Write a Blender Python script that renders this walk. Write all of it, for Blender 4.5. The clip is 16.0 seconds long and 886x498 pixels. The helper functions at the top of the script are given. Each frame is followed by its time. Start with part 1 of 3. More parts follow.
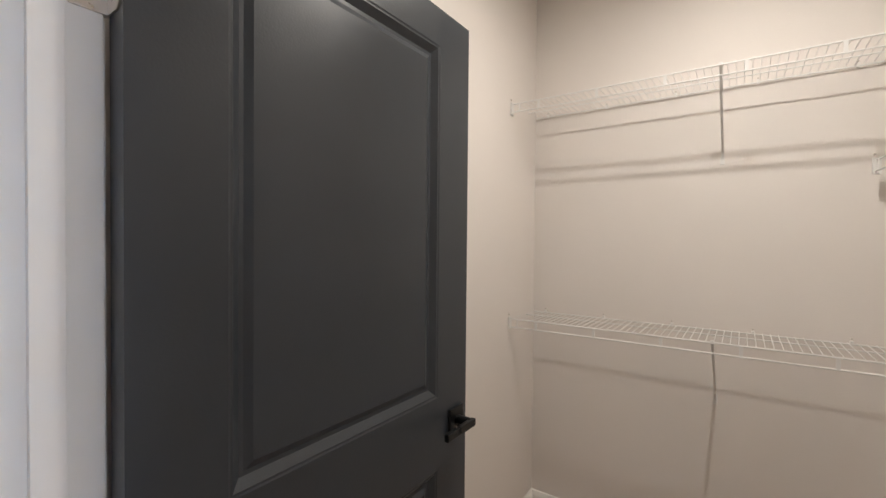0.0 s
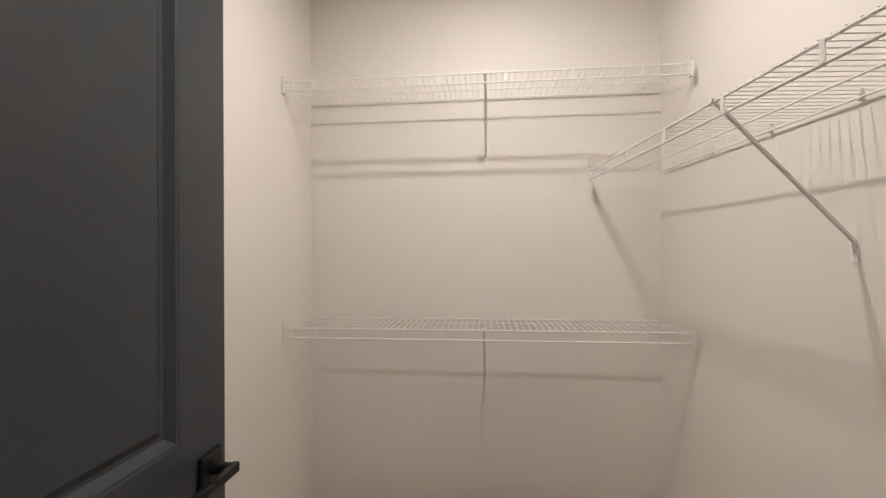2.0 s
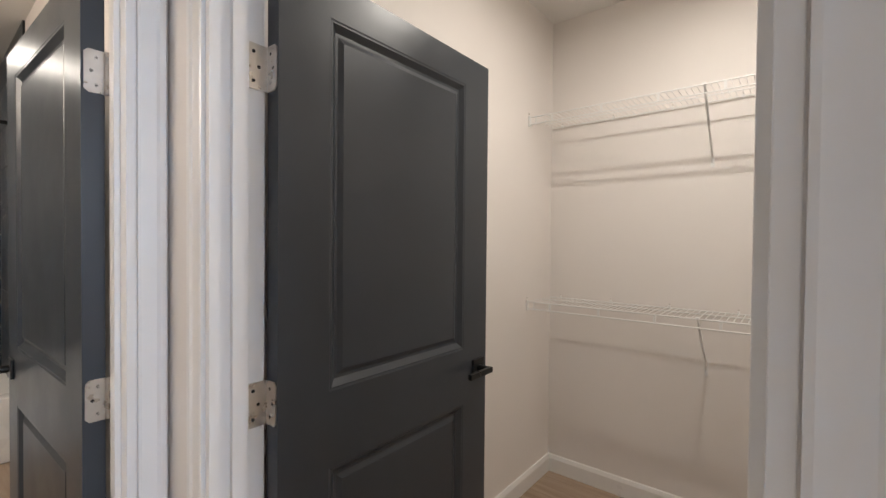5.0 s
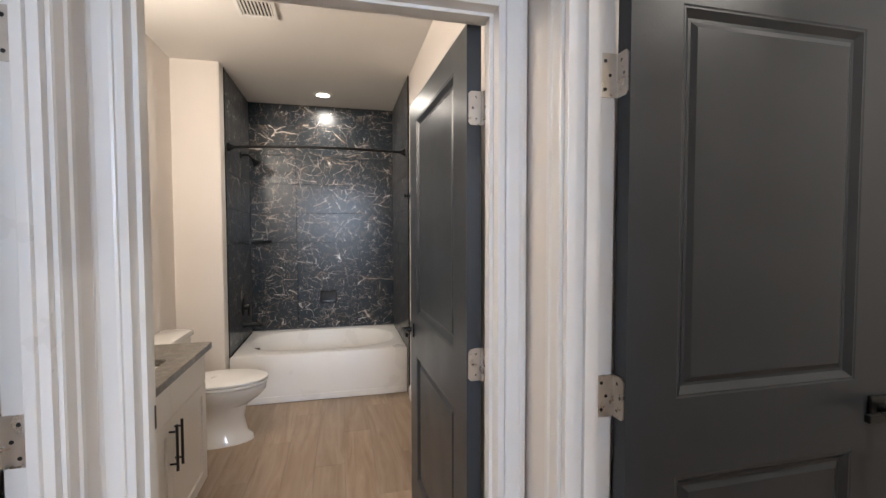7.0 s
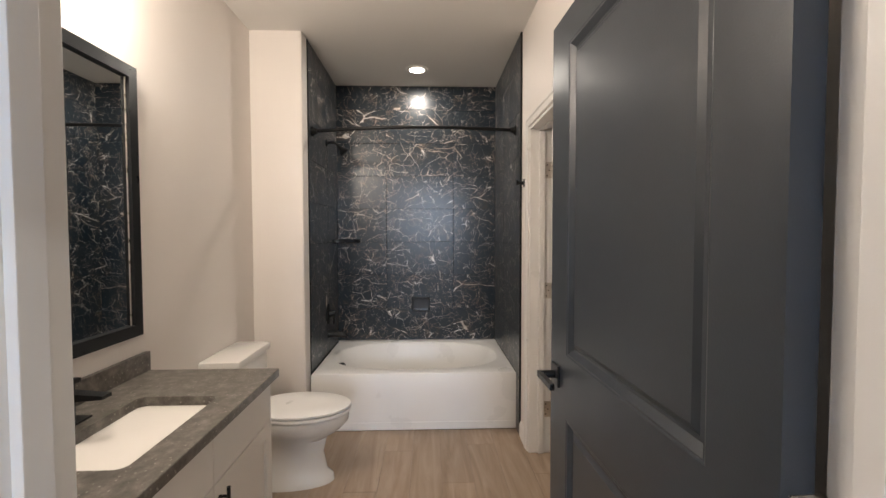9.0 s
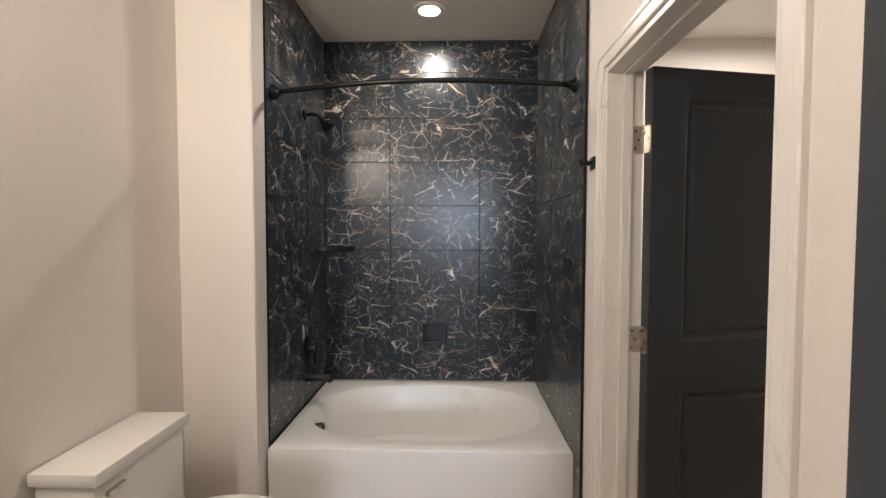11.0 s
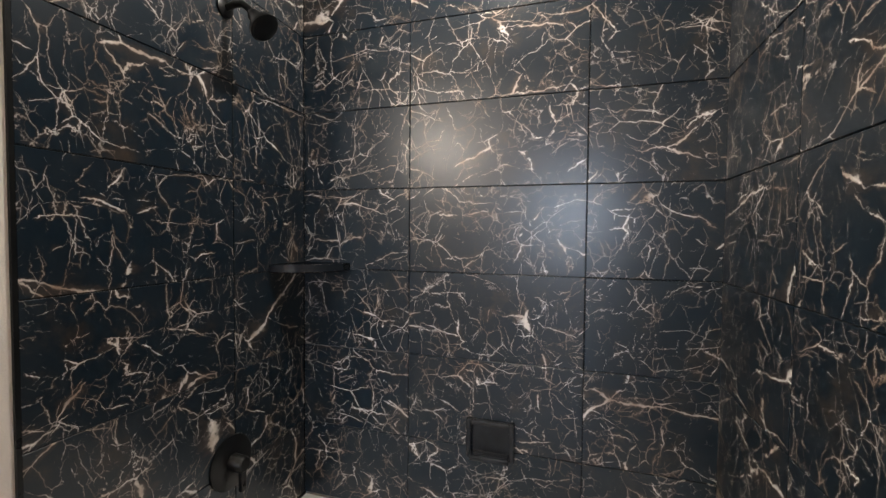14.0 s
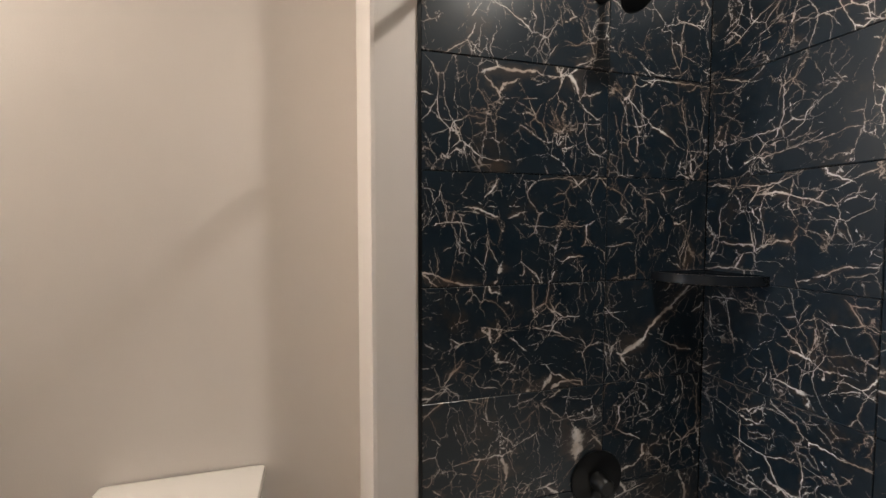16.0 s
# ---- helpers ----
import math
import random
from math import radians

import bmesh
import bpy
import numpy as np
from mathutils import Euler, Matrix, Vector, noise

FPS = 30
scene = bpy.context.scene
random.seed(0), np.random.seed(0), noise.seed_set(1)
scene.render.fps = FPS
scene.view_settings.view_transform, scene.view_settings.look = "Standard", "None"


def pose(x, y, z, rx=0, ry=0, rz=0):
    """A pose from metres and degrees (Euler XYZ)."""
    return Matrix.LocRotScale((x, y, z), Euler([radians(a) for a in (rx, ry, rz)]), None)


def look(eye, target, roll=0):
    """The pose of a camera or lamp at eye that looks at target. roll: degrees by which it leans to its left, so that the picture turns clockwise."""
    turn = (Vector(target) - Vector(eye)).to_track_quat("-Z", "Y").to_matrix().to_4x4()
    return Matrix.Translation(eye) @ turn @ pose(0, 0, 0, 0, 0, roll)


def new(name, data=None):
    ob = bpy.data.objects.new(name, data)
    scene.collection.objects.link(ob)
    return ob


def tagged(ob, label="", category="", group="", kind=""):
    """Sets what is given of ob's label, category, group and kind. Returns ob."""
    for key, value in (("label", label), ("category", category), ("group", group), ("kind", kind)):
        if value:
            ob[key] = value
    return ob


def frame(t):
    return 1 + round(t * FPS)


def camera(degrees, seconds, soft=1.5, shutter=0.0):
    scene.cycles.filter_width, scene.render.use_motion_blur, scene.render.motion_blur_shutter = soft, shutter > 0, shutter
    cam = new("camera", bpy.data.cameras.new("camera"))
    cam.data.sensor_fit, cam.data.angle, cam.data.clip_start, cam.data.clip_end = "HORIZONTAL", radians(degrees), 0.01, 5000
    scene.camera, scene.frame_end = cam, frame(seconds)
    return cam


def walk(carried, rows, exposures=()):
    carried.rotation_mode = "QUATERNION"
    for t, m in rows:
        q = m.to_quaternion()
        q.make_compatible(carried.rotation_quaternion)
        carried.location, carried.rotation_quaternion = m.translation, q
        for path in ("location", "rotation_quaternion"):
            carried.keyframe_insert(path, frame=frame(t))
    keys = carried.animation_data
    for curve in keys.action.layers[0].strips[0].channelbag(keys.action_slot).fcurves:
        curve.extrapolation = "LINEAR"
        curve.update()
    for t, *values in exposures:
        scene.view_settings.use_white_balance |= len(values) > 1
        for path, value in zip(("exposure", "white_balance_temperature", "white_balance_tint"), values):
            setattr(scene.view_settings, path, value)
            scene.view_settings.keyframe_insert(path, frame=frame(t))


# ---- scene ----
cam = camera(91.6, 16.0)
PATH = [
    (0, (-0.292, 0.21, 1.433), (-1.435, 1.851, 1.4), 0.5),
    (0.5, (-0.338, 0.274, 1.424), (-1.212, 2.073, 1.411), 0.6),
    (1, (-0.353, 0.34, 1.432), (-0.943, 2.251, 1.418), 0.2),
    (1.5, (-0.367, 0.383, 1.409), (-0.68, 2.358, 1.407), -0.0),
    (2, (-0.373, 0.373, 1.388), (-0.57, 2.364, 1.393), -0.3),
    (2.5, (-0.349, 0.311, 1.388), (-0.545, 2.301, 1.386), -0.3),
    (3, (-0.303, 0.23, 1.376), (-0.538, 2.216, 1.372), -0.4),
    (3.2, (-0.272, 0.2, 1.366), (-0.566, 2.178, 1.365), -0.3),
    (5.3, (-0.015, -0.112, 1.398), (-1.438, 1.292, 1.353), 0.3),
    (5.5, (0.015, -0.129, 1.399), (-1.51, 1.164, 1.346), 0.1),
    (6, (0.027, -0.16, 1.412), (-1.707, 0.834, 1.347), -0.1),
    (6.5, (-0.016, -0.187, 1.421), (-1.883, 0.527, 1.343), -0.1),
    (7, (-0.094, -0.2, 1.419), (-2.038, 0.261, 1.339), -0.1),
    (7.5, (-0.197, -0.197, 1.424), (-2.178, 0.059, 1.339), -0.2),
    (8, (-0.368, -0.217, 1.408), (-2.36, -0.059, 1.324), -0.1),
    (8.5, (-0.587, -0.258, 1.39), (-2.583, -0.142, 1.314), -0.2),
    (9, (-0.832, -0.265, 1.387), (-2.829, -0.195, 1.315), -0.1),
    (9.2, (-0.946, -0.261, 1.388), (-2.944, -0.206, 1.321), 0.0),
    (11.3, (-2.0, -0.191, 1.437), (-3.997, -0.253, 1.359), 0.1),
    (11.5, (-2.104, -0.204, 1.44), (-4.101, -0.263, 1.359), 0.1),
    (12, (-2.355, -0.186, 1.449), (-4.351, -0.27, 1.37), 0.0),
    (12.5, (-2.604, -0.181, 1.447), (-4.599, -0.293, 1.37), 0.1),
    (13, (-2.861, -0.148, 1.46), (-4.851, -0.33, 1.375), 0.2),
    (13.5, (-3.11, -0.084, 1.452), (-5.078, -0.435, 1.378), 0.3),
    (14, (-3.336, -0.057, 1.448), (-5.244, -0.652, 1.378), 0.5),
    (14.5, (-3.502, -0.084, 1.455), (-5.298, -0.961, 1.382), 0.4),
    (15, (-3.621, -0.083, 1.497), (-5.132, -1.388, 1.375), 0.6),
    (15.5, (-3.616, -0.084, 1.5), (-4.73, -1.739, 1.352), 0.5),
    (16, (-3.629, -0.019, 1.467), (-4.187, -1.937, 1.368), -0.0),
]
walk(cam, [(t, look(eye, target, roll)) for t, eye, target, roll in PATH], exposures=((0, 0.0), (13, 0.0), (14.3, 0.38), (15, 0.25), (16, 0.02)))

# ---- world and light ----
world = bpy.data.worlds.new("world")
scene.world = world
world.use_nodes = True
wn = world.node_tree
sky = wn.nodes.new("ShaderNodeTexSky")
sky.sky_type, sky.sun_disc = "NISHITA", False
sky.sun_elevation, sky.sun_rotation = radians(40), radians(200)
wn.links.new(sky.outputs[0], wn.nodes["Background"].inputs[0])
wn.nodes["Background"].inputs[1].default_value = 0.15


def area_lamp(name, eye, target, sx, sy, watts, colour):
    d = bpy.data.lights.new(name, "AREA")
    d.shape, d.size, d.size_y, d.energy, d.color = "RECTANGLE", sx, sy, watts, colour
    ob = new(name, d)
    ob.matrix_world = look(eye, target)
    return ob


def disc_lamp(name, x, y, z, size, watts, colour):
    d = bpy.data.lights.new(name, "AREA")
    d.shape, d.size, d.energy, d.color = "DISK", size, watts, colour
    ob = new(name, d)
    ob.matrix_world = look((x, y, z), (x, y + 0.0001, z - 1))
    return ob


WARM = (1.0, 0.915, 0.815)
DAY = (0.93, 0.955, 1.0)
area_lamp("window_daylight", (4.40, 0.05, 1.97), (0, 0.05, 1.5), 1.5, 0.9, 105, DAY)
disc_lamp("tub_downlight_lamp", -4.40, -0.35, 2.712, 0.12, 11.5, WARM)
disc_lamp("closet_lamp", -0.31, 1.49, 2.655, 0.065, 13.5, (1.0, 0.945, 0.875))
for vx in (-2.32, -2.10, -1.88):
    bulb = bpy.data.lights.new("vanity_bulb", "POINT")
    bulb.energy, bulb.color, bulb.shadow_soft_size = 12.5, (1.0, 0.885, 0.77), 0.045
    new("vanity_bulb", bulb).location = (vx, -1.345, 2.29)
disc_lamp("bedroom_lamp", -4.1, 1.6, 2.66, 0.3, 25, WARM)

# ---- materials ----


def material(name):
    m = bpy.data.materials.new(name)
    m.use_nodes = True
    return m, m.node_tree, m.node_tree.nodes["Principled BSDF"]


def add(nt, kind, **inputs):
    n = nt.nodes.new(kind)
    for k, v in inputs.items():
        n.inputs[k.replace("_", " ")].default_value = v
    return n


def ramp(nt, src, stops):
    r = nt.nodes.new("ShaderNodeValToRGB")
    while len(r.color_ramp.elements) < len(stops):
        r.color_ramp.elements.new(0.5)
    for e, (p, c) in zip(r.color_ramp.elements, stops):
        e.position, e.color = p, (*c, 1) if len(c) == 3 else c
    nt.links.new(src, r.inputs[0])
    return r.outputs[0]


def grey(v):
    return (v, v, v)


def surface(name, colour, rough, vary=0.06, scale=3.0, bump=0.0, bump_scale=200.0, metal=0.0, coat=0.0):
    """A painted or plain surface with slow stains, fine grain and a fine relief."""
    m, nt, b = material(name)
    pos = nt.nodes.new("ShaderNodeNewGeometry").outputs["Position"]
    big = add(nt, "ShaderNodeTexNoise", Scale=scale, Detail=4.0)
    fine = add(nt, "ShaderNodeTexNoise", Scale=bump_scale, Detail=2.0)
    nt.links.new(pos, big.inputs["Vector"])
    nt.links.new(pos, fine.inputs["Vector"])
    lo = tuple(c * (1 - vary) for c in colour)
    hi = tuple(min(1, c * (1 + vary)) for c in colour)
    nt.links.new(ramp(nt, big.outputs[0], [(0.3, lo), (0.7, hi)]), b.inputs["Base Color"])
    nt.links.new(ramp(nt, big.outputs[0], [(0.3, grey(max(0.02, rough - 0.05))), (0.7, grey(min(1, rough + 0.05)))]), b.inputs["Roughness"])
    b.inputs["Metallic"].default_value = metal
    b.inputs["Coat Weight"].default_value = coat
    if bump:
        bp = add(nt, "ShaderNodeBump", Strength=bump, Distance=0.002)
        nt.links.new(fine.outputs[0], bp.inputs["Height"])
        nt.links.new(bp.outputs[0], b.inputs["Normal"])
    return m


def marble():
    """Black tile with fine cream and rust veins, each tile cut from another part of the slab."""
    m, nt, b = material("black_marble")
    tc = nt.nodes.new("ShaderNodeNewGeometry")
    rnd = nt.nodes.new("ShaderNodeObjectInfo")
    shift = add(nt, "ShaderNodeVectorMath")
    shift.operation = "SCALE"
    shift.inputs[0].default_value = (7.0, 11.0, 5.0)
    nt.links.new(rnd.outputs["Random"], shift.inputs["Scale"])
    place = nt.nodes.new("ShaderNodeVectorMath")
    nt.links.new(tc.outputs["Position"], place.inputs[0])
    nt.links.new(shift.outputs[0], place.inputs[1])
    warp = add(nt, "ShaderNodeTexNoise", Scale=3.2, Detail=1.0, Roughness=0.5)
    nt.links.new(place.outputs[0], warp.inputs["Vector"])
    jag = add(nt, "ShaderNodeTexNoise", Scale=13.0, Detail=6.0, Roughness=0.66)
    nt.links.new(place.outputs[0], jag.inputs["Vector"])
    rough = nt.nodes.new("ShaderNodeVectorMath")
    rough.operation = "MULTIPLY_ADD"
    rough.inputs[1].default_value = (0.045, 0.045, 0.045)
    nt.links.new(jag.outputs["Color"], rough.inputs[0])
    nt.links.new(place.outputs[0], rough.inputs[2])
    mixv = nt.nodes.new("ShaderNodeVectorMath")
    mixv.operation = "MULTIPLY_ADD"
    mixv.inputs[1].default_value = (0.14, 0.14, 0.14)
    nt.links.new(warp.outputs["Color"], mixv.inputs[0])
    nt.links.new(rough.outputs[0], mixv.inputs[2])
    out = None

    def math_node(op, p, q):
        n = nt.nodes.new("ShaderNodeMath")
        n.operation = op
        for k, v in enumerate((p, q)):
            if isinstance(v, float):
                n.inputs[k].default_value = v
            else:
                nt.links.new(v, n.inputs[k])
        return n.outputs[0]

    # scale, greatest width, mask scale, mask from and to, strength, turn, stretch
    layers = ((1.9, 0.062, 2.6, 0.535, 0.80, 1.0, (0.35, 0.5, 0.2), (1.2, 1.0, 2.4)),
              (3.0, 0.040, 3.4, 0.52, 0.78, 1.0, (-0.45, -0.6, 0.5), (1.2, 1.1, 2.3)),
              (4.6, 0.034, 4.2, 0.50, 0.76, 1.0, (0.7, 0.5, 1.1), (1.0, 1.1, 2.2)),
              (7.0, 0.033, 5.5, 0.485, 0.75, 0.9, (-0.2, 0.3, -0.7), (1.9, 1.8, 0.9)),
              (12.0, 0.038, 7.0, 0.485, 0.74, 0.72, (1.2, 0.3, 0.4), (1.5, 1.3, 0.9)),
              (21.0, 0.050, 8.0, 0.50, 0.72, 0.42, (0.4, 1.3, 0.9), (1.3, 1.0, 1.2)))
    halo = None
    for sc, wide, mask_sc, lo, hi, gain, turn, stretch in layers:
        mp = add(nt, "ShaderNodeMapping")
        mp.inputs["Rotation"].default_value, mp.inputs["Scale"].default_value = turn, stretch
        nt.links.new(mixv.outputs[0], mp.inputs["Vector"])
        v = add(nt, "ShaderNodeTexVoronoi", Scale=sc)
        v.feature = "DISTANCE_TO_EDGE"
        nt.links.new(mp.outputs[0], v.inputs["Vector"])
        mk = add(nt, "ShaderNodeTexNoise", Scale=mask_sc, Detail=5.0, Roughness=0.68)
        nt.links.new(mp.outputs[0], mk.inputs["Vector"])
        mask = ramp(nt, mk.outputs[0], [(lo, grey(0)), (hi, grey(1))])
        ratio = math_node("DIVIDE", v.outputs["Distance"], math_node("ADD", math_node("MULTIPLY", mask, wide), 0.0004))
        present = ramp(nt, mask, [(0.0, grey(0)), (0.14, grey(1))])
        line = math_node("MULTIPLY", ramp(nt, ratio, [(0.0, grey(gain)), (0.38, grey(gain * 0.75)), (0.62, grey(gain * 0.12)), (1.0, grey(0.0))]), present)
        out = line if out is None else math_node("MAXIMUM", out, line)
        soft = math_node("MULTIPLY", ramp(nt, math_node("MULTIPLY", ratio, 0.25), [(0.0, grey(0.48)), (1.0, grey(0.0))]), present)
        halo = soft if halo is None else math_node("MAXIMUM", halo, soft)
    tint = add(nt, "ShaderNodeTexNoise", Scale=9.0, Detail=3.0)
    nt.links.new(place.outputs[0], tint.inputs["Vector"])
    vein = ramp(nt, tint.outputs[0], [(0.34, (0.36, 0.27, 0.21)), (0.45, (0.62, 0.54, 0.47)), (0.57, (0.84, 0.81, 0.78))])
    cloud = add(nt, "ShaderNodeTexNoise", Scale=6.0, Detail=6.0, Roughness=0.7)
    nt.links.new(place.outputs[0], cloud.inputs["Vector"])
    ground = ramp(nt, cloud.outputs[0], [(0.40, (0.0055, 0.0160, 0.0275)), (0.58, (0.0110, 0.0200, 0.0295)), (0.74, (0.048, 0.038, 0.031))])
    stain = nt.nodes.new("ShaderNodeMix")
    stain.data_type = "RGBA"
    nt.links.new(halo, stain.inputs["Factor"])
    nt.links.new(ground, stain.inputs["A"])
    stain.inputs["B"].default_value = (0.11, 0.075, 0.052, 1)
    dark = stain.outputs["Result"]
    mix = nt.nodes.new("ShaderNodeMix")
    mix.data_type = "RGBA"
    nt.links.new(out, mix.inputs["Factor"])
    nt.links.new(dark, mix.inputs["A"])
    nt.links.new(vein, mix.inputs["B"])
    nt.links.new(mix.outputs["Result"], b.inputs["Base Color"])
    b.inputs["Roughness"].default_value = 0.29
    b.inputs["Specular IOR Level"].default_value = 0.6
    bp = add(nt, "ShaderNodeBump", Strength=0.06, Distance=0.002)
    nt.links.new(cloud.outputs[0], bp.inputs["Height"])
    nt.links.new(bp.outputs[0], b.inputs["Normal"])
    return m


def plank_wood():
    m, nt, b = material("vinyl_plank")
    geo = nt.nodes.new("ShaderNodeNewGeometry")
    rnd = nt.nodes.new("ShaderNodeObjectInfo")
    mp = add(nt, "ShaderNodeMapping")
    mp.inputs["Scale"].default_value = (1.1, 10.0, 1.0)
    sh = nt.nodes.new("ShaderNodeVectorMath")
    sh.operation = "SCALE"
    sh.inputs[0].default_value = (9.0, 4.0, 0.0)
    nt.links.new(rnd.outputs["Random"], sh.inputs["Scale"])
    nt.links.new(geo.outputs["Position"], mp.inputs["Vector"])
    nt.links.new(sh.outputs[0], mp.inputs["Location"])
    grain = add(nt, "ShaderNodeTexNoise", Scale=1.4, Detail=7.0, Roughness=0.62, Distortion=1.2)
    nt.links.new(mp.outputs[0], grain.inputs["Vector"])
    col = ramp(nt, grain.outputs[0], [(0.25, (0.235, 0.165, 0.115)), (0.48, (0.335, 0.248, 0.180)), (0.72, (0.42, 0.325, 0.245))])
    hsv = add(nt, "ShaderNodeHueSaturation")
    mr = add(nt, "ShaderNodeMapRange")
    mr.inputs["To Min"].default_value, mr.inputs["To Max"].default_value = 0.9, 1.1
    nt.links.new(rnd.outputs["Random"], mr.inputs["Value"])
    nt.links.new(mr.outputs[0], hsv.inputs["Value"])
    nt.links.new(col, hsv.inputs["Color"])
    nt.links.new(hsv.outputs[0], b.inputs["Base Color"])
    b.inputs["Roughness"].default_value = 0.45
    bp = add(nt, "ShaderNodeBump", Strength=0.12, Distance=0.001)
    nt.links.new(grain.outputs[0], bp.inputs["Height"])
    nt.links.new(bp.outputs[0], b.inputs["Normal"])
    return m


def quartz():
    m, nt, b = material("grey_quartz")
    pos = nt.nodes.new("ShaderNodeNewGeometry").outputs["Position"]
    n1 = add(nt, "ShaderNodeTexNoise", Scale=22.0, Detail=6.0, Roughness=0.74)
    v = add(nt, "ShaderNodeTexVoronoi", Scale=55.0)
    nt.links.new(pos, n1.inputs["Vector"])
    nt.links.new(pos, v.inputs["Vector"])
    base = ramp(nt, n1.outputs[0], [(0.34, (0.062, 0.055, 0.048)), (0.52, (0.125, 0.113, 0.100)), (0.68, (0.22, 0.20, 0.178))])
    fleck = ramp(nt, v.outputs["Distance"], [(0.0, grey(1)), (0.13, grey(1)), (0.16, grey(0))])
    mix = nt.nodes.new("ShaderNodeMix")
    mix.data_type = "RGBA"
    nt.links.new(fleck, mix.inputs["Factor"])
    nt.links.new(base, mix.inputs["A"])
    mix.inputs["B"].default_value = (0.33, 0.31, 0.28, 1)
    nt.links.new(mix.outputs["Result"], b.inputs["Base Color"])
    b.inputs["Roughness"].default_value = 0.32
    return m


def glow(name, colour, strength):
    m, nt, b = material(name)
    b.inputs["Base Color"].default_value = (0.9, 0.9, 0.9, 1)
    b.inputs["Emission Color"].default_value = (*colour, 1)
    b.inputs["Emission Strength"].default_value = strength
    return m


M_WALL = surface("wall_paint", (0.80, 0.755, 0.715), 0.55, 0.025, 1.2, 0.25, 260)
M_CEIL = surface("ceiling_paint", (0.80, 0.775, 0.74), 0.8, 0.02, 1.0, 0.3, 180)
M_TRIM = surface("white_trim_paint", (0.83, 0.81, 0.78), 0.32, 0.02, 6.0, 0.05, 300)
M_DOOR = surface("charcoal_door_paint", (0.034, 0.041, 0.051), 0.33, 0.06, 5.0, 0.10, 240)
M_BLACK = surface("matt_black_metal", (0.010, 0.011, 0.012), 0.32, 0.1, 30.0, 0.0, 200, 0.3)
M_NICKEL = surface("satin_nickel", (0.62, 0.58, 0.53), 0.30, 0.06, 40.0, 0.05, 300, 1.0)
M_CERAMIC = surface("white_ceramic", (0.76, 0.745, 0.715), 0.10, 0.015, 3.0, 0.0, 200, 0.0, 0.4)
M_ACRYLIC = surface("white_acrylic", (0.80, 0.79, 0.77), 0.30, 0.02, 3.0)
M_CABINET = surface("off_white_cabinet", (0.76, 0.73, 0.69), 0.38, 0.02, 4.0, 0.05, 250)
M_WIRE = surface("white_coated_wire", (0.80, 0.79, 0.77), 0.35, 0.03, 20.0)
M_GROUT = surface("dark_grout", (0.016, 0.016, 0.017), 0.8, 0.2, 30.0, 0.2, 300)
M_SUB = surface("floor_underlay", (0.10, 0.07, 0.05), 0.7, 0.1, 8.0)
M_MARBLE, M_WOOD, M_QUARTZ = marble(), plank_wood(), quartz()
M_BLACKSTONE = surface("dark_resin", (0.016, 0.019, 0.024), 0.16, 0.2, 12.0)
M_MIRROR, _nt, _b = material("mirror_silver")
_b.inputs["Base Color"].default_value, _b.inputs["Metallic"].default_value, _b.inputs["Roughness"].default_value = (0.88, 0.9, 0.9, 1), 1.0, 0.01
M_LAMP = glow("lamp_diffuser", (1.0, 0.86, 0.70), 14.0)
M_SKY = glow("bright_overcast_pane", (0.20, 0.50, 1.0), 10.0)
M_SLOT = surface("dark_slot", (0.02, 0.02, 0.02), 0.8)

# ---- mesh helpers ----


def box(bm, x0, x1, y0, y1, z0, z1, bevel=0.0):
    m = Matrix.Translation(((x0 + x1) / 2, (y0 + y1) / 2, (z0 + z1) / 2)) @ Matrix.Diagonal((abs(x1 - x0), abs(y1 - y0), abs(z1 - z0), 1))
    vs = bmesh.ops.create_cube(bm, size=1, matrix=m)["verts"]
    if bevel:
        es = list({e for v in vs for e in v.link_edges})
        bmesh.ops.bevel(bm, geom=es, offset=bevel, segments=2, affect="EDGES", profile=0.6)
    return bm


def boxes(*dims, bevel=0.0):
    bm = bmesh.new()
    for d in dims:
        box(bm, *d, bevel=bevel)
    return bm


def tube(bm, points, r, n=8, caps=True):
    """A round bar along points."""
    pts = [Vector(p) for p in points]
    rings = []
    side = None
    for i, p in enumerate(pts):
        d = (pts[min(i + 1, len(pts) - 1)] - pts[max(i - 1, 0)]).normalized()
        if side is None:
            side = d.cross(Vector((0, 0, 1)) if abs(d.z) < 0.9 else Vector((1, 0, 0))).normalized()
        side = (side - d * side.dot(d)).normalized()
        up = d.cross(side)
        rad = r[i] if isinstance(r, (list, tuple)) else r
        rings.append([bm.verts.new(p + (side * math.cos(2 * math.pi * k / n) + up * math.sin(2 * math.pi * k / n)) * rad) for k in range(n)])
    for a, b in zip(rings, rings[1:]):
        for k in range(n):
            bm.faces.new((a[k], a[(k + 1) % n], b[(k + 1) % n], b[k]))
    if caps:
        bm.faces.new(rings[0][::-1])
        bm.faces.new(rings[-1])
    return bm


def loft(bm, rings, close_first=True, close_last=True):
    vs = [[bm.verts.new(p) for p in ring] for ring in rings]
    n = len(vs[0])
    for a, b in zip(vs, vs[1:]):
        for k in range(n):
            bm.faces.new((a[k], a[(k + 1) % n], b[(k + 1) % n], b[k]))
    if close_first:
        bm.faces.new(vs[0][::-1])
    if close_last:
        bm.faces.new(vs[-1])
    return bm


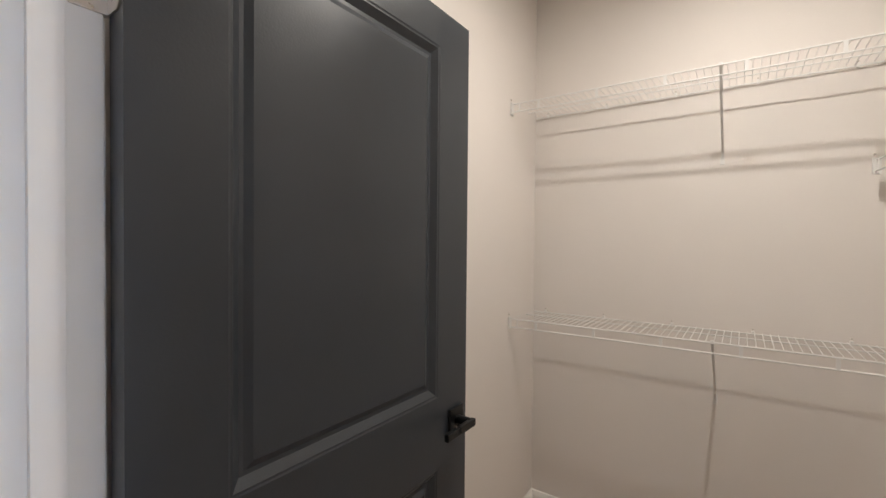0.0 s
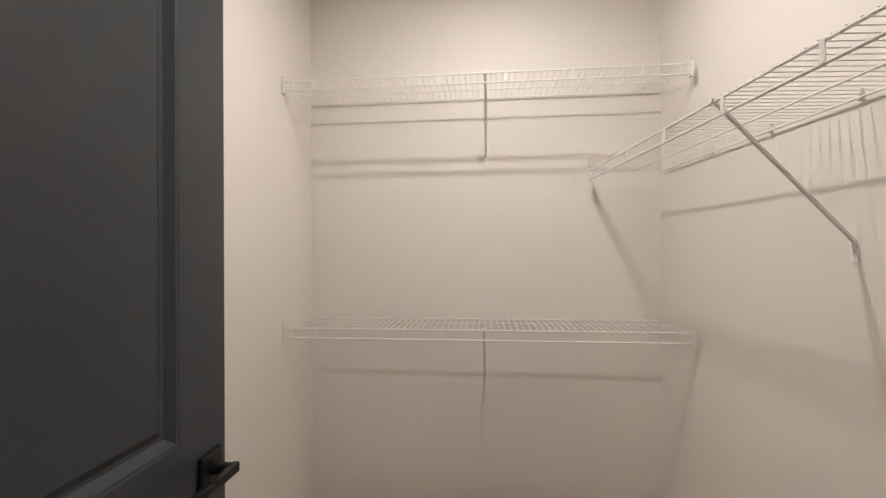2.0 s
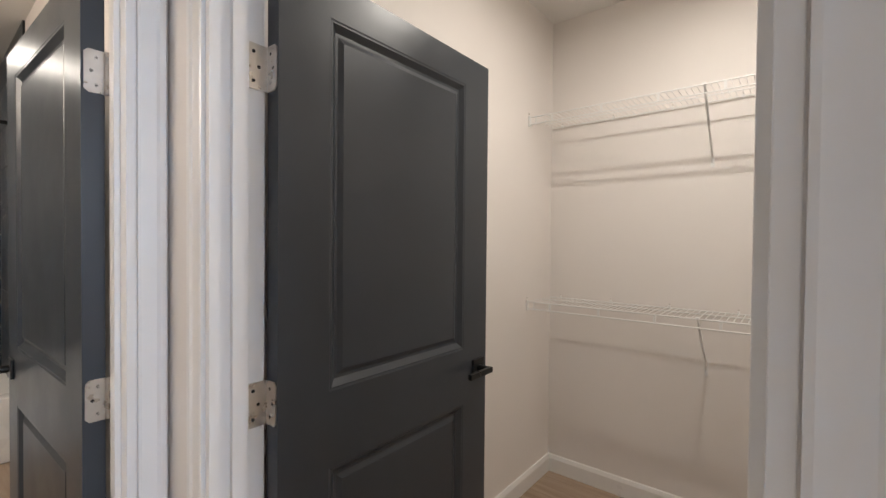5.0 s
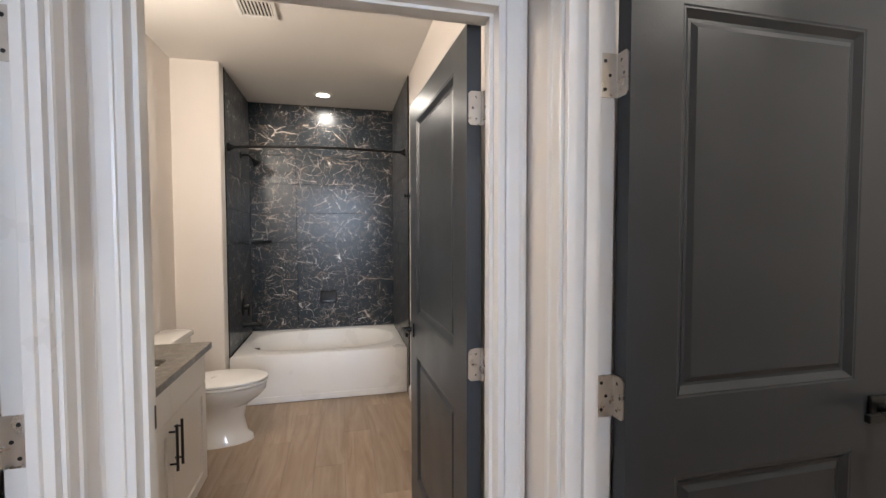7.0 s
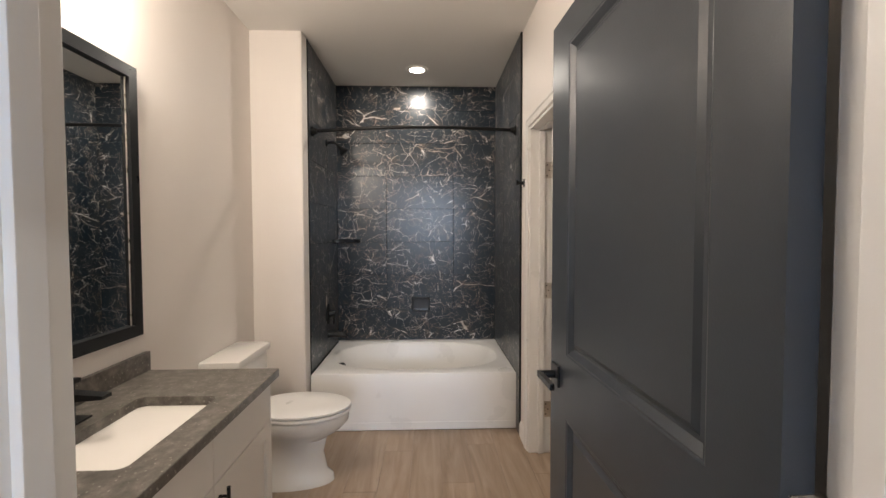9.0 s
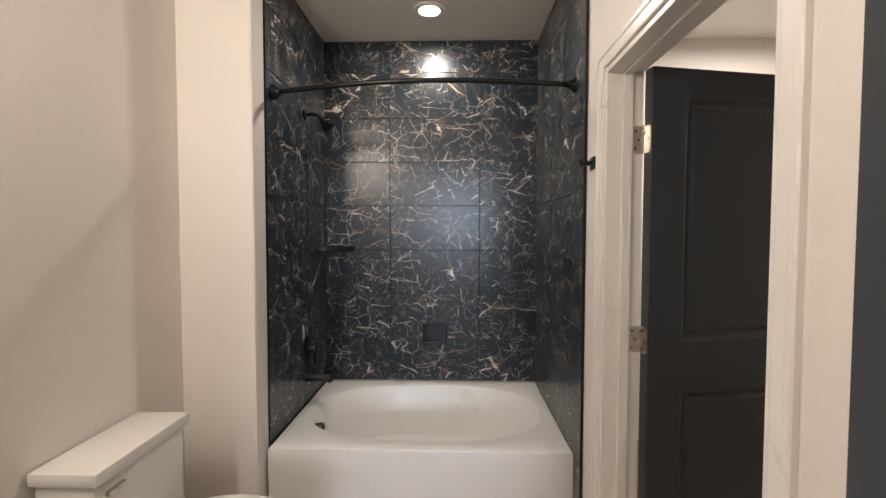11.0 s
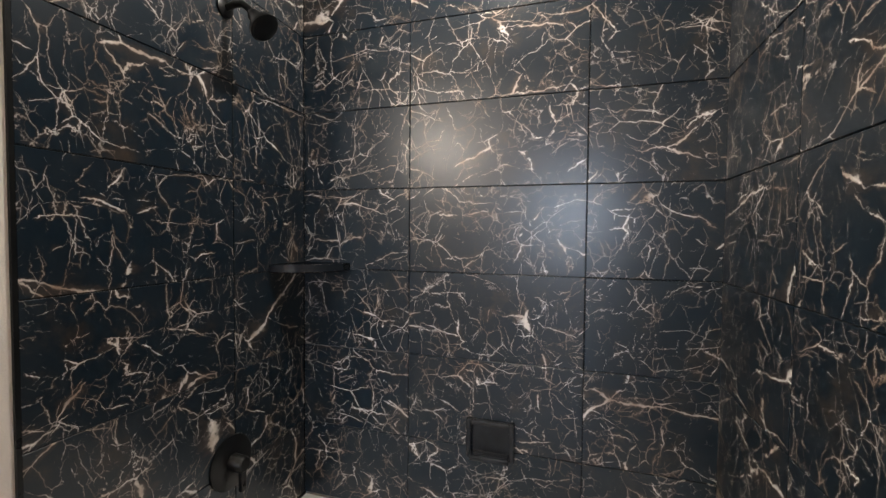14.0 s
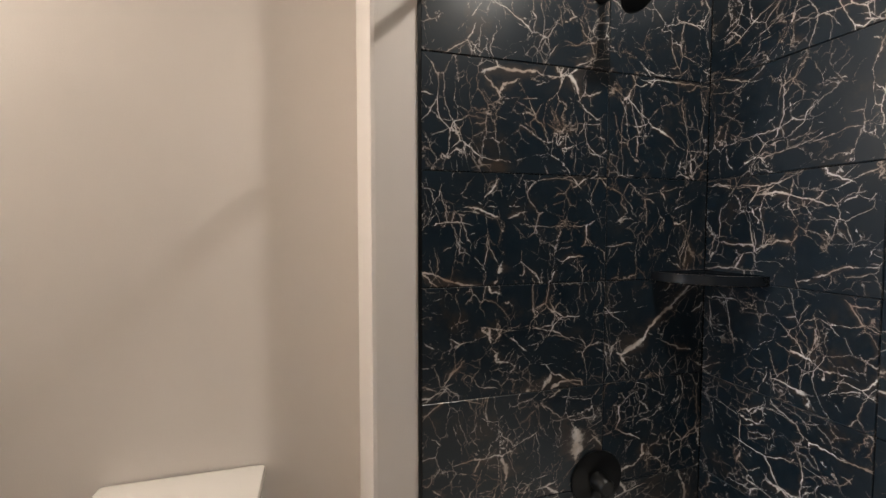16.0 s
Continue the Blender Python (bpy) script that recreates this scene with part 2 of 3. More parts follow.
def finish(name, bm, mat, smooth=False):
    bmesh.ops.recalc_face_normals(bm, faces=bm.faces)
    me = bpy.data.meshes.new(name)
    bm.to_mesh(me)
    bm.free()
    me.materials.append(mat)
    if smooth:
        me.polygons.foreach_set("use_smooth", [True] * len(me.polygons))
        me.set_sharp_from_angle(angle=radians(38))
    return new(name, me)


def part(name, bm, mat, parent, label="", smooth=False):
    ob = finish(name, bm, mat, smooth)
    ob.parent = parent
    if label:
        tagged(ob, label)
    return ob


def thing(name, m, label, category, group="", kind=""):
    ob = new(name)
    ob.empty_display_size = 0.05
    ob.matrix_world = m
    return tagged(ob, label, category, group, kind)


def setting(name, bm, mat, label, smooth=False):
    return tagged(finish(name, bm, mat, smooth), label, name.split("_")[0], kind="structure")


# ---- plan, in metres ----
CEIL = 2.725
HEAD = 2.045            # top of the door openings
BX0, BX1 = -4.815, -1.33   # bathroom: tub wall to doorway wall
HX = -1.215             # hall face of the doorway wall
BY0, BY1 = -1.435, 0.37  # bathroom: vanity wall to bedroom wall
BN = 0.50               # bedroom face of that wall
HY, NY = 0.305, 0.42    # wall between hall and closet
BD0, BD1 = -0.685, 0.238  # bathroom doorway
CD0, CD1 = -1.002, -0.060  # closet doorway
ED0, ED1 = -3.505, -2.62  # bedroom doorway in the bathroom wall
SY0, SY1 = -0.812, -0.735  # hall south wall
SD0, SD1 = -1.060, -0.20
CX0, CX1, CY1 = -1.212, 0.410, 2.388  # closet
SPLAY = 5.0             # the closet east wall runs a little askew
STUB = -3.755
ALC0 = -1.096           # painted return beside the tub

# ---- structure ----
setting("wall_tub", boxes((BX0 - 0.12, BX0, BY0 - 0.12, 2.6, 0, CEIL)), M_WALL, "warm white painted wall behind the tub tiles")
setting("wall_vanity", boxes((BX0, BX1, BY0 - 0.12, BY0, 0, CEIL)), M_WALL, "warm white painted wall behind vanity and toilet")
setting("wall_stub", boxes((BX0 - 0.02, STUB, BY0 - 0.02, ALC0, -0.03, CEIL + 0.03), bevel=0.013), M_WALL, "warm white painted return wall beside the tub")
setting("wall_north", boxes((BX0, ED0, BY1, BN, 0, CEIL), (ED0, ED1, BY1, BN, HEAD, CEIL), (ED1, BX1, BY1, BN, 0, CEIL)), M_WALL, "warm white painted wall with a doorway")
setting("wall_closet_south", boxes((HX, CD0, HY, NY, 0, CEIL), (CD0, CD1, HY, NY, HEAD, CEIL), (CD1, 0.70, HY, NY, 0, CEIL)), M_WALL, "warm white painted hall wall round the closet doorway")
setting("wall_doorway", boxes((BX1, HX, BY0 - 0.12, BD0, 0, CEIL), (BX1, HX, BD0, BD1, HEAD, CEIL), (BX1, HX, BD1, NY, 0, CEIL)), M_WALL, "warm white painted wall round the bathroom doorway")
setting("wall_south", boxes((HX, SD0, SY0, SY1, 0, CEIL), (SD0, SD1, SY0, SY1, HEAD, CEIL), (SD1, 0.55, SY0, SY1, 0, CEIL)), M_WALL, "warm white painted hall wall with a doorway")
setting("wall_closet_west", boxes((CX0 - 0.1, CX0, NY + 0.001, CY1 + 0.1, 0, CEIL)), M_WALL, "warm white painted closet side wall")
setting("wall_closet_north", boxes((CX0, CX1, CY1, CY1 + 0.1, 0, CEIL)), M_WALL, "warm white painted closet back wall")
setting("wall_closet_east", boxes((0.0, 0.1, NY - CY1, 0.1, 0, CEIL)), M_WALL, "warm white painted closet side wall").matrix_world = pose(CX1, CY1, 0, 0, 0, SPLAY)
setting("wall_bedroom_north", boxes((BX0, CX0 - 0.1, 2.6, 2.7, 0, CEIL)), M_WALL, "plain painted bedroom wall")
setting("wall_room_south", boxes((BX1, 4.5, -2.7, -2.6, 0, CEIL)), M_WALL, "plain painted room wall")
setting("wall_room_west", boxes((BX1, HX, -2.6, BY0 - 0.12, 0, CEIL)), M_WALL, "plain painted room wall")
setting("wall_room_north", boxes((CX1 + 0.1, 4.5, CY1 + 0.1, CY1 + 0.2, 0, CEIL)), M_WALL, "plain painted room wall")
WY0, WY1, WZ0, WZ1 = -0.75, 0.85, 1.50, 2.45
setting("wall_room_east", boxes((4.5, 4.62, -2.7, WY0, 0, CEIL), (4.5, 4.62, WY1, CY1 + 0.2, 0, CEIL), (4.5, 4.62, WY0, WY1, 0, WZ0), (4.5, 4.62, WY0, WY1, WZ1, CEIL)), M_WALL, "plain painted room wall with a window")
setting("ceiling", boxes((BX0 - 0.12, 4.62, -2.7, 2.7, CEIL, CEIL + 0.1)), M_CEIL, "warm white flat painted ceiling")
floor = setting("floor", boxes((BX0 - 0.12, 4.62, -2.7, 2.7, -0.11, -0.006)), M_SUB, "light brown wood-look plank floor")

win = thing("window_1", pose(4.5, 0, 0), "bright daylight window with white frame", "window", kind="structure")
part("window_frame", boxes((0.02, 0.08, WY0, WY0 + 0.05, WZ0, WZ1), (0.02, 0.08, WY1 - 0.05, WY1, WZ0, WZ1), (0.02, 0.08, WY0 + 0.05, WY1 - 0.05, WZ0, WZ0 + 0.05), (0.02, 0.08, WY0 + 0.05, WY1 - 0.05, WZ1 - 0.05, WZ1), (0.02, 0.08, 0.03, 0.07, WZ0 + 0.05, WZ1 - 0.05)), M_TRIM, win)
setting("backdrop", boxes((4.70, 4.72, WY0 - 0.2, WY1 + 0.2, WZ0 - 0.2, WZ1 + 0.2)), M_SKY, "bright overcast daylight outside the window")

PROFILE = [(0.004, 0.0), (0.004, 0.0095), (0.010, 0.0115), (0.040, 0.0125), (0.046, 0.0165), (0.058, 0.017), (0.062, 0.013), (0.062, 0.0)]


def casing(name, along, face, out, a0, a1, top):
    """Moulded door casing on the wall face at `face`, standing out towards `out`, round the opening a0..a1."""
    def at(a, v, z):
        return (a, face + out * v, z) if along == "x" else (face + out * v, a, z)
    rings = [[at(a0 - u, v, 0.0) for u, v in PROFILE], [at(a0 - u, v, top + u) for u, v in PROFILE], [at(a1 + u, v, top + u) for u, v in PROFILE], [at(a1 + u, v, 0.0) for u, v in PROFILE]]
    return setting(name, loft(bmesh.new(), rings), M_TRIM, "white moulded door casing")


def jamb(name, along, f0, f1, a0, a1, top, stop):
    """White lining of a doorway with its door stop."""
    def b(p0, p1, q0, q1, z0, z1):
        return (p0, p1, q0, q1, z0, z1) if along == "x" else (q0, q1, p0, p1, z0, z1)
    t = 0.018
    s0, s1 = stop
    e = 0.002
    return setting(name, boxes(b(a0 - e, a0 + t - e, f0 - e, f1 + e, 0, top), b(a1 - t + e, a1 + e, f0 - e, f1 + e, 0, top), b(a0 + t - e, a1 - t + e, f0 - e, f1 + e, top - t, top),
                               b(a0 + t - e, a0 + t + 0.010, s0, s1, 0, top - t), b(a1 - t - 0.010, a1 - t + e, s0, s1, 0, top - t), b(a0 + t + 0.01, a1 - t - 0.01, s0, s1, top - t - 0.010, top - t), bevel=0.0012), M_TRIM, "white painted door jamb with stop")


casing("trim_bath_hall", "y", HX, 1, BD0, BD1, HEAD)
casing("trim_bath_inside", "y", BX1, -1, BD0, BD1, HEAD)
jamb("trim_bath_jamb", "y", BX1, HX, BD0, BD1, HEAD, (BX1 + 0.040, BX1 + 0.075))
casing("trim_closet_hall", "x", HY, -1, CD0, CD1, HEAD)
casing("trim_closet_inside", "x", NY, 1, CD0, CD1, HEAD)
jamb("trim_closet_jamb", "x", HY, NY, CD0, CD1, HEAD, (NY - 0.075, NY - 0.040))
casing("trim_bedroom_bath", "x", BY1, -1, ED0, ED1, HEAD)
casing("trim_bedroom_inside", "x", BN, 1, ED0, ED1, HEAD)
jamb("trim_bedroom_jamb", "x", BY1, BN, ED0, ED1, HEAD, (BN - 0.075, BN - 0.040))
casing("trim_south_hall", "x", SY1, 1, SD0, SD1, HEAD)
jamb("trim_south_jamb", "x", SY0, SY1, SD0, SD1, HEAD, (SY0 + 0.040, SY0 + 0.060))

BASE = [(0.0, 0.0), (0.013, 0.0), (0.013, 0.080), (0.009, 0.092), (0.006, 0.100), (0.0, 0.104)]


def baseboard(x0, y0, x1, y1, nx, ny):
    rings = [[(x + nx * u, y + ny * u, z) for u, z in BASE] for x, y in ((x0, y0), (x1, y1))]
    return setting("baseboard", loft(bmesh.new(), rings), M_TRIM, "white painted baseboard")


baseboard(CX0, NY, CX0, CY1, 1, 0)
baseboard(CX0, CY1, CX1, CY1, 0, -1)
baseboard(CX1 + 0.175, NY, CX1, CY1, -1, 0)
baseboard(-3.72, BY1, ED0 - 0.062, BY1, 0, -1)
baseboard(ED1 + 0.062, BY1, BX1, BY1, 0, -1)
baseboard(STUB, BY0, STUB, ALC0, 1, 0)
baseboard(STUB, BY0, -2.70, BY0, 0, 1)
baseboard(CD1 + 0.062, HY, 0.55, HY, 0, -1)
baseboard(SD1 + 0.062, SY1, 0.55, SY1, 0, 1)
baseboard(BX0, 2.6, -1.28, 2.6, 0, -1)

# ---- doors ----
LEAF_H, LEAF_T = 2.02, 0.045


def panel_mesh(x0, x1, z0, z1):
    """A sunk, raised-field door panel with sloping moulding, alike on both faces."""
    def ring(i, y):
        return [(x0 + i, y, z0 + i), (x1 - i, y, z0 + i), (x1 - i, y, z1 - i), (x0 + i, y, z1 - i)]
    prof = [(0.0, 0.0), (0.004, 0.0015), (0.008, 0.0015), (0.024, 0.0135), (0.032, 0.0135), (0.046, 0.007), (0.050, 0.007)]
    rings = [ring(i, -LEAF_T + d) for i, d in reversed(prof)] + [ring(i, -d) for i, d in prof]
    return loft(bmesh.new(), rings)


def lever_part(sgn, leaf, width):
    y = 0.0 if sgn > 0 else -LEAF_T
    hx, hz = width - 0.058, 0.945
    rose = part("handle", boxes((hx - 0.033, hx + 0.033, y, y + sgn * 0.009, hz - 0.033, hz + 0.033), bevel=0.0025), M_BLACK, leaf, "square matt black lever handle")
    bm = tube(bmesh.new(), [(hx, y + sgn * 0.009, hz), (hx, y + sgn * 0.052, hz)], 0.0125, 16)
    part("neck", bm, M_BLACK, rose, smooth=True)
    part("lever", boxes((hx - 0.118, hx + 0.014, y + sgn * 0.046, y + sgn * 0.060, hz - 0.010, hz + 0.010), bevel=0.003), M_BLACK, rose)


def door(name, m, width, hand, label, hinges=(1.777, 1.03, 0.28)):
    """A two-panel door hung at the origin of m; the shut leaf runs along x and y = 0 is the face on the side it swings to. hand -1 mirrors it."""
    d = thing(name, m @ Matrix.Diagonal((1, hand, 1, 1)), label, "door", kind="structure")
    st, z = 0.140, 0.012
    top = z + LEAF_H
    leaf = part("leaf", boxes((0.004, st, -LEAF_T, 0, z, top), (width - st, width - 0.002, -LEAF_T, 0, z, top), (st, width - st, -LEAF_T, 0, top - 0.095, top), (st, width - st, -LEAF_T, 0, 0.835, 1.025), (st, width - st, -LEAF_T, 0, z, 0.23)), M_DOOR, d)
    part("panel", panel_mesh(st, width - st, 1.025, top - 0.095), M_DOOR, leaf)
    part("panel", panel_mesh(st, width - st, 0.23, 0.835), M_DOOR, leaf)
    lever_part(-1, leaf, width)
    lever_part(1, leaf, width)
    for hz in hinges:
        h = part("hinge", tube(bmesh.new(), [(0, 0.004, hz - 0.05), (0, 0.004, hz + 0.05)], 0.0065, 10), M_NICKEL, d, "satin nickel hinge", True)
        part("hinge_plate", hinge_plate(0.0, -1, hz), M_NICKEL, h)
        for sz in (-0.032, 0.0, 0.032):
            part("screw", tube(bmesh.new(), [(0.0045, -0.022 + (0.006 if sz else -0.004), hz + sz), (0.0015, -0.022 + (0.006 if sz else -0.004), hz + sz)], 0.0042, 8), M_SLOT, h)
    return d


def hinge_plate(x, s, hz):
    """The rounded plate let into the hinge edge of the leaf."""
    pts = [(0.0, -0.05), (0.032, -0.05), (0.040, -0.042), (0.040, 0.042), (0.032, 0.05), (0.0, 0.05)]
    return loft(bmesh.new(), [[(x + 0.0015, s * p, hz + q) for p, q in pts], [(x + 0.0042, s * p, hz + q) for p, q in pts]])


def jamb_plate(px, py, dx, dy, nx, ny, hz):
    """The hinge plate on the jamb, from the pin along (dx, dy), standing out along (nx, ny)."""
    pts = [(0.0, -0.05), (0.038, -0.05), (0.046, -0.042), (0.046, 0.042), (0.038, 0.05), (0.0, 0.05)]
    bm = loft(bmesh.new(), [[(px + dx * p + nx * o, py + dy * p + ny * o, hz + q) for p, q in pts] for o in (0.0, 0.003)])
    ob = tagged(finish("hinge_plate", bm, M_NICKEL), "satin nickel hinge plate screwed to the white jamb", "hinge")
    for sz in (-0.032, 0.0, 0.032):
        a = 0.030 if sz else 0.018
        c = (px + dx * a + nx * 0.003, py + dy * a + ny * 0.003, hz + sz)
        part("screw", tube(bmesh.new(), [c, (c[0] + nx * 0.0008, c[1] + ny * 0.0008, c[2])], 0.0042, 8), M_SLOT, ob)
    return ob


HZ = (1.777, 1.03, 0.28)
cp = (CD0 + 0.017, NY + 0.004)
door("door_1", pose(cp[0], cp[1], 0, 0, 0, 90), 0.838, 1, "open charcoal two-panel closet door with black lever")
bp_ = (BX1 - 0.004, BD1 - 0.017)
door("door_2", pose(bp_[0], bp_[1] - 0.008, 0, 0, 0, 182), 0.885, -1, "open charcoal two-panel bathroom door with black lever", (1.787, 1.014, 0.28))
ep = (ED0 + 0.017, BN + 0.004)
door("door_3", pose(ep[0], ep[1], 0, 0, 0, 101), 0.838, 1, "open charcoal two-panel door to the bedroom")
sp = (SD0 + 0.017, SY0 - 0.004)
door("door_4", pose(sp[0], sp[1], 0, 0, 0, -92), 0.838, -1, "open charcoal two-panel door off the hall")
for z in HZ:
    jamb_plate(cp[0] - 0.001, cp[1], 0, -1, 1, 0, z)
    jamb_plate(ep[0] - 0.001, ep[1], 0, -1, 1, 0, z)
    jamb_plate(sp[0] - 0.001, sp[1], 0, 1, 1, 0, z)
for z in (1.787, 1.014, 0.28):
    jamb_plate(bp_[0], bp_[1] + 0.001, 1, 0, 0, -1, z)
tagged(finish("strike_plate", boxes((BX1 + 0.004, BX1 + 0.034, BD0 + 0.0165, BD0 + 0.0185, 0.915, 0.975), bevel=0.0008), M_BLACK), "small black strike plate on the white jamb", "strike plate")

# ---- closet: wire shelves ----


def wire_shelf(name, m, length, brackets, label, dep=0.298, drop=0.30):
    """A coated wire shelf; x runs along the wall, y = 0 is the wall and -y the front, z = 0 the deck."""
    s = thing(name, m, label, "wire shelf", "wire shelves in the closet")
    for y, z, r in ((-0.012, -0.003, 0.0032), (-dep * 0.42, -0.004, 0.003), (-dep, -0.003, 0.0036), (-dep - 0.002, -0.042, 0.0036)):
        part("rail", tube(bmesh.new(), [(0.012, y, z), (length - 0.012, y, z)], r, 8), M_WIRE, s, smooth=True)
    n = int(length / 0.0254)
    bm = bmesh.new()
    for i in range(n):
        x = 0.02 + i * (length - 0.04) / (n - 1)
        tube(bm, [(x, -0.010, 0.0015), (x, -dep - 0.003, 0.0015)], 0.0012, 5)
    part("cross_wire_deck", bm, M_WIRE, s, smooth=True)["kind"] = "stuff"
    for x in (0.0, length):
        sg = 1 if x == 0 else -1
        e = part("end_bracket", boxes((x, x + sg * 0.009, -dep - 0.010, -dep + 0.014, -0.052, 0.005), bevel=0.0015), M_WIRE, s)
        part("screw", tube(bmesh.new(), [(x + sg * 0.001, -dep - 0.004, 0.018), (x + sg * 0.005, -dep - 0.004, 0.018)], 0.004, 8), M_NICKEL, e)
        part("rail_end", tube(bmesh.new(), [(x + sg * 0.045, -dep - 0.002, -0.003), (x + sg * 0.045, -dep - 0.004, -0.042)], 0.0032, 8), M_WIRE, s, smooth=True)
    k = max(3, int(length / 0.25))
    for i in range(k):
        x = 0.07 + i * (length - 0.14) / (k - 1)
        c = part("wall_clip", boxes((x - 0.005, x + 0.005, -0.014, 0, -0.008, 0.009), bevel=0.0015), M_WIRE, s)
        part("screw", tube(bmesh.new(), [(x, -0.001, 0.016), (x, -0.006, 0.016)], 0.0035, 8), M_NICKEL, c)
    for i in range(int(length / 0.26)):
        x = 0.14 + i * 0.26
        if x < length - 0.08:
            part("lip_tab", boxes((x - 0.006, x + 0.006, -dep - 0.0055, -dep - 0.003, -0.040, -0.002), bevel=0.0008), M_WIRE, s)
    for x in brackets:
        b = part("brace", tube(bmesh.new(), [(x, -dep - 0.004, 0.004), (x, -dep + 0.012, -0.012), (x, -0.006, -drop + 0.03), (x, -0.004, -drop)], 0.0055, 8), M_WIRE, s, smooth=True)
        part("brace_foot", boxes((x - 0.008, x + 0.008, -0.005, 0, -drop - 0.022, -drop + 0.012), bevel=0.0015), M_WIRE, b)
        part("brace_hook", boxes((x - 0.0065, x + 0.0065, -dep - 0.008, -dep + 0.008, -0.007, 0.005), bevel=0.002), M_WIRE, b)
    return s


wire_shelf("wire_shelf", pose(CX0, CY1, 2.093), CX1 - CX0, (0.842,), "white coated wire shelf high on the closet back wall")
wire_shelf("wire_shelf", pose(CX0, CY1, 1.070), CX1 - CX0, (0.832,), "white coated wire shelf low on the closet back wall")
wire_shelf("wire_shelf", pose(CX1 + 0.0035, CY1 - 0.04, 1.735, 0, 0, -90 + SPLAY), 1.80, (0.88, 1.58), "white coated wire shelf along the closet side wall", 0.33, 0.36)
lamp = thing("closet_light", pose(-0.31, 1.49, CEIL), "small round flush ceiling light, switched on", "ceiling light")
part("base", tube(bmesh.new(), [(0, 0, 0), (0, 0, -0.03)], 0.15, 32), M_TRIM, lamp, smooth=True)
part("diffuser", tube(bmesh.new(), [(0, 0, -0.03), (0, 0, -0.05), (0, 0, -0.06)], [0.13, 0.12, 0.08], 32), M_LAMP, lamp, "glowing opal diffuser", True)


def downlight(x, y, label):
    d = thing("downlight", pose(x, y, CEIL), label, "ceiling light")
    bm = bmesh.new()
    n = 32
    loft(bm, [[(r * math.cos(2 * math.pi * k / n), r * math.sin(2 * math.pi * k / n), z) for k in range(n)] for r, z in ((0.092, 0.0), (0.092, -0.004), (0.086, -0.010), (0.064, -0.010), (0.060, -0.004))], False, False)
    part("trim_ring", bm, M_TRIM, d, smooth=True)
    part("lens", tube(bmesh.new(), [(0, 0, -0.002), (0, 0, -0.006)], 0.061, 32), M_LAMP, d, "glowing lens", True)


downlight(-4.40, -0.35, "round white recessed downlight over the tub, switched on")

# ---- bathroom: ceiling vent ----
vent = thing("ceiling_vent", pose(-2.83, -0.665, CEIL) @ Matrix.Diagonal((0.85, 0.85, 1, 1)), "white square ceiling exhaust grille", "vent")
part("frame", boxes((-0.13, 0.13, -0.13, -0.105, -0.014, 0), (-0.13, 0.13, 0.105, 0.13, -0.014, 0), (-0.13, -0.105, -0.105, 0.105, -0.014, 0), (0.105, 0.13, -0.105, 0.105, -0.014, 0), bevel=0.002), M_TRIM, vent)
# near-black sheet painting the shade of the opening between the slats
part("slot_shade", boxes((-0.105, 0.105, -0.105, 0.105, -0.003, -0.001)), M_SLOT, vent)
for i in range(9):
    part("slat", boxes((-0.105, 0.105, -0.098 + i * 0.0235, -0.088 + i * 0.0235, -0.012, -0.004)), M_TRIM, vent)

# ---- bathtub ----
TX0, TX1, TY0, TY1, TZ = -4.80, -3.84, -1.085, 0.36, 0.403
tub = thing("bathtub", pose((TX0 + TX1) / 2, (TY0 + TY1) / 2, 0), "white acrylic alcove bathtub with oval basin", "bathtub")
hx, hy = (TX1 - TX0) / 2, (TY1 - TY0) / 2


def oval(ax, ay, z, cx=0.0, n=64, p=2.5):
    out = []
    for k in range(n):
        a = 2 * math.pi * k / n
        c, s = math.cos(a), math.sin(a)
        out.append((cx + ax * math.copysign(abs(c) ** (2 / p), c), ay * math.copysign(abs(s) ** (2 / p), s), z))
    return out


def rectangle(ax, ay, z, n=64):
    out = []
    for k in range(n):
        a = 2 * math.pi * k / n
        c, s = math.cos(a), math.sin(a)
        f = 1 / max(abs(c), abs(s))
        out.append((ax * max(-1, min(1, c * f)), ay * max(-1, min(1, s * f)), z))
    return out


part("shell", loft(bmesh.new(), [rectangle(hx, hy, 0.05), rectangle(hx, hy, TZ - 0.012), rectangle(hx - 0.004, hy - 0.004, TZ - 0.003), rectangle(hx - 0.014, hy - 0.012, TZ), oval(0.405, 0.665, TZ + 0.001, -0.01), oval(0.394, 0.652, TZ - 0.004, -0.01), oval(0.384, 0.638, TZ - 0.03, -0.01), oval(0.345, 0.585, 0.22, -0.015), oval(0.30, 0.51, 0.10, -0.02), oval(0.22, 0.40, 0.062, -0.02), oval(0.08, 0.15, 0.056, -0.02)], True, True), M_ACRYLIC, tub, smooth=True)
part("apron_foot", boxes((hx - 0.05, hx + 0.004, -hy, hy, 0.0, 0.055), bevel=0.004), M_ACRYLIC, tub)
ov = part("overflow", tube(bmesh.new(), [(0.21, -0.60, 0.356), (0.20, -0.550, 0.360), (0.198, -0.540, 0.360)], [0.042, 0.042, 0.035], 24), M_BLACK, tub, "round black overflow cover", True)
part("overflow_lever", boxes((0.192, 0.204, -0.550, -0.536, 0.350, 0.385), bevel=0.002), M_BLACK, ov)

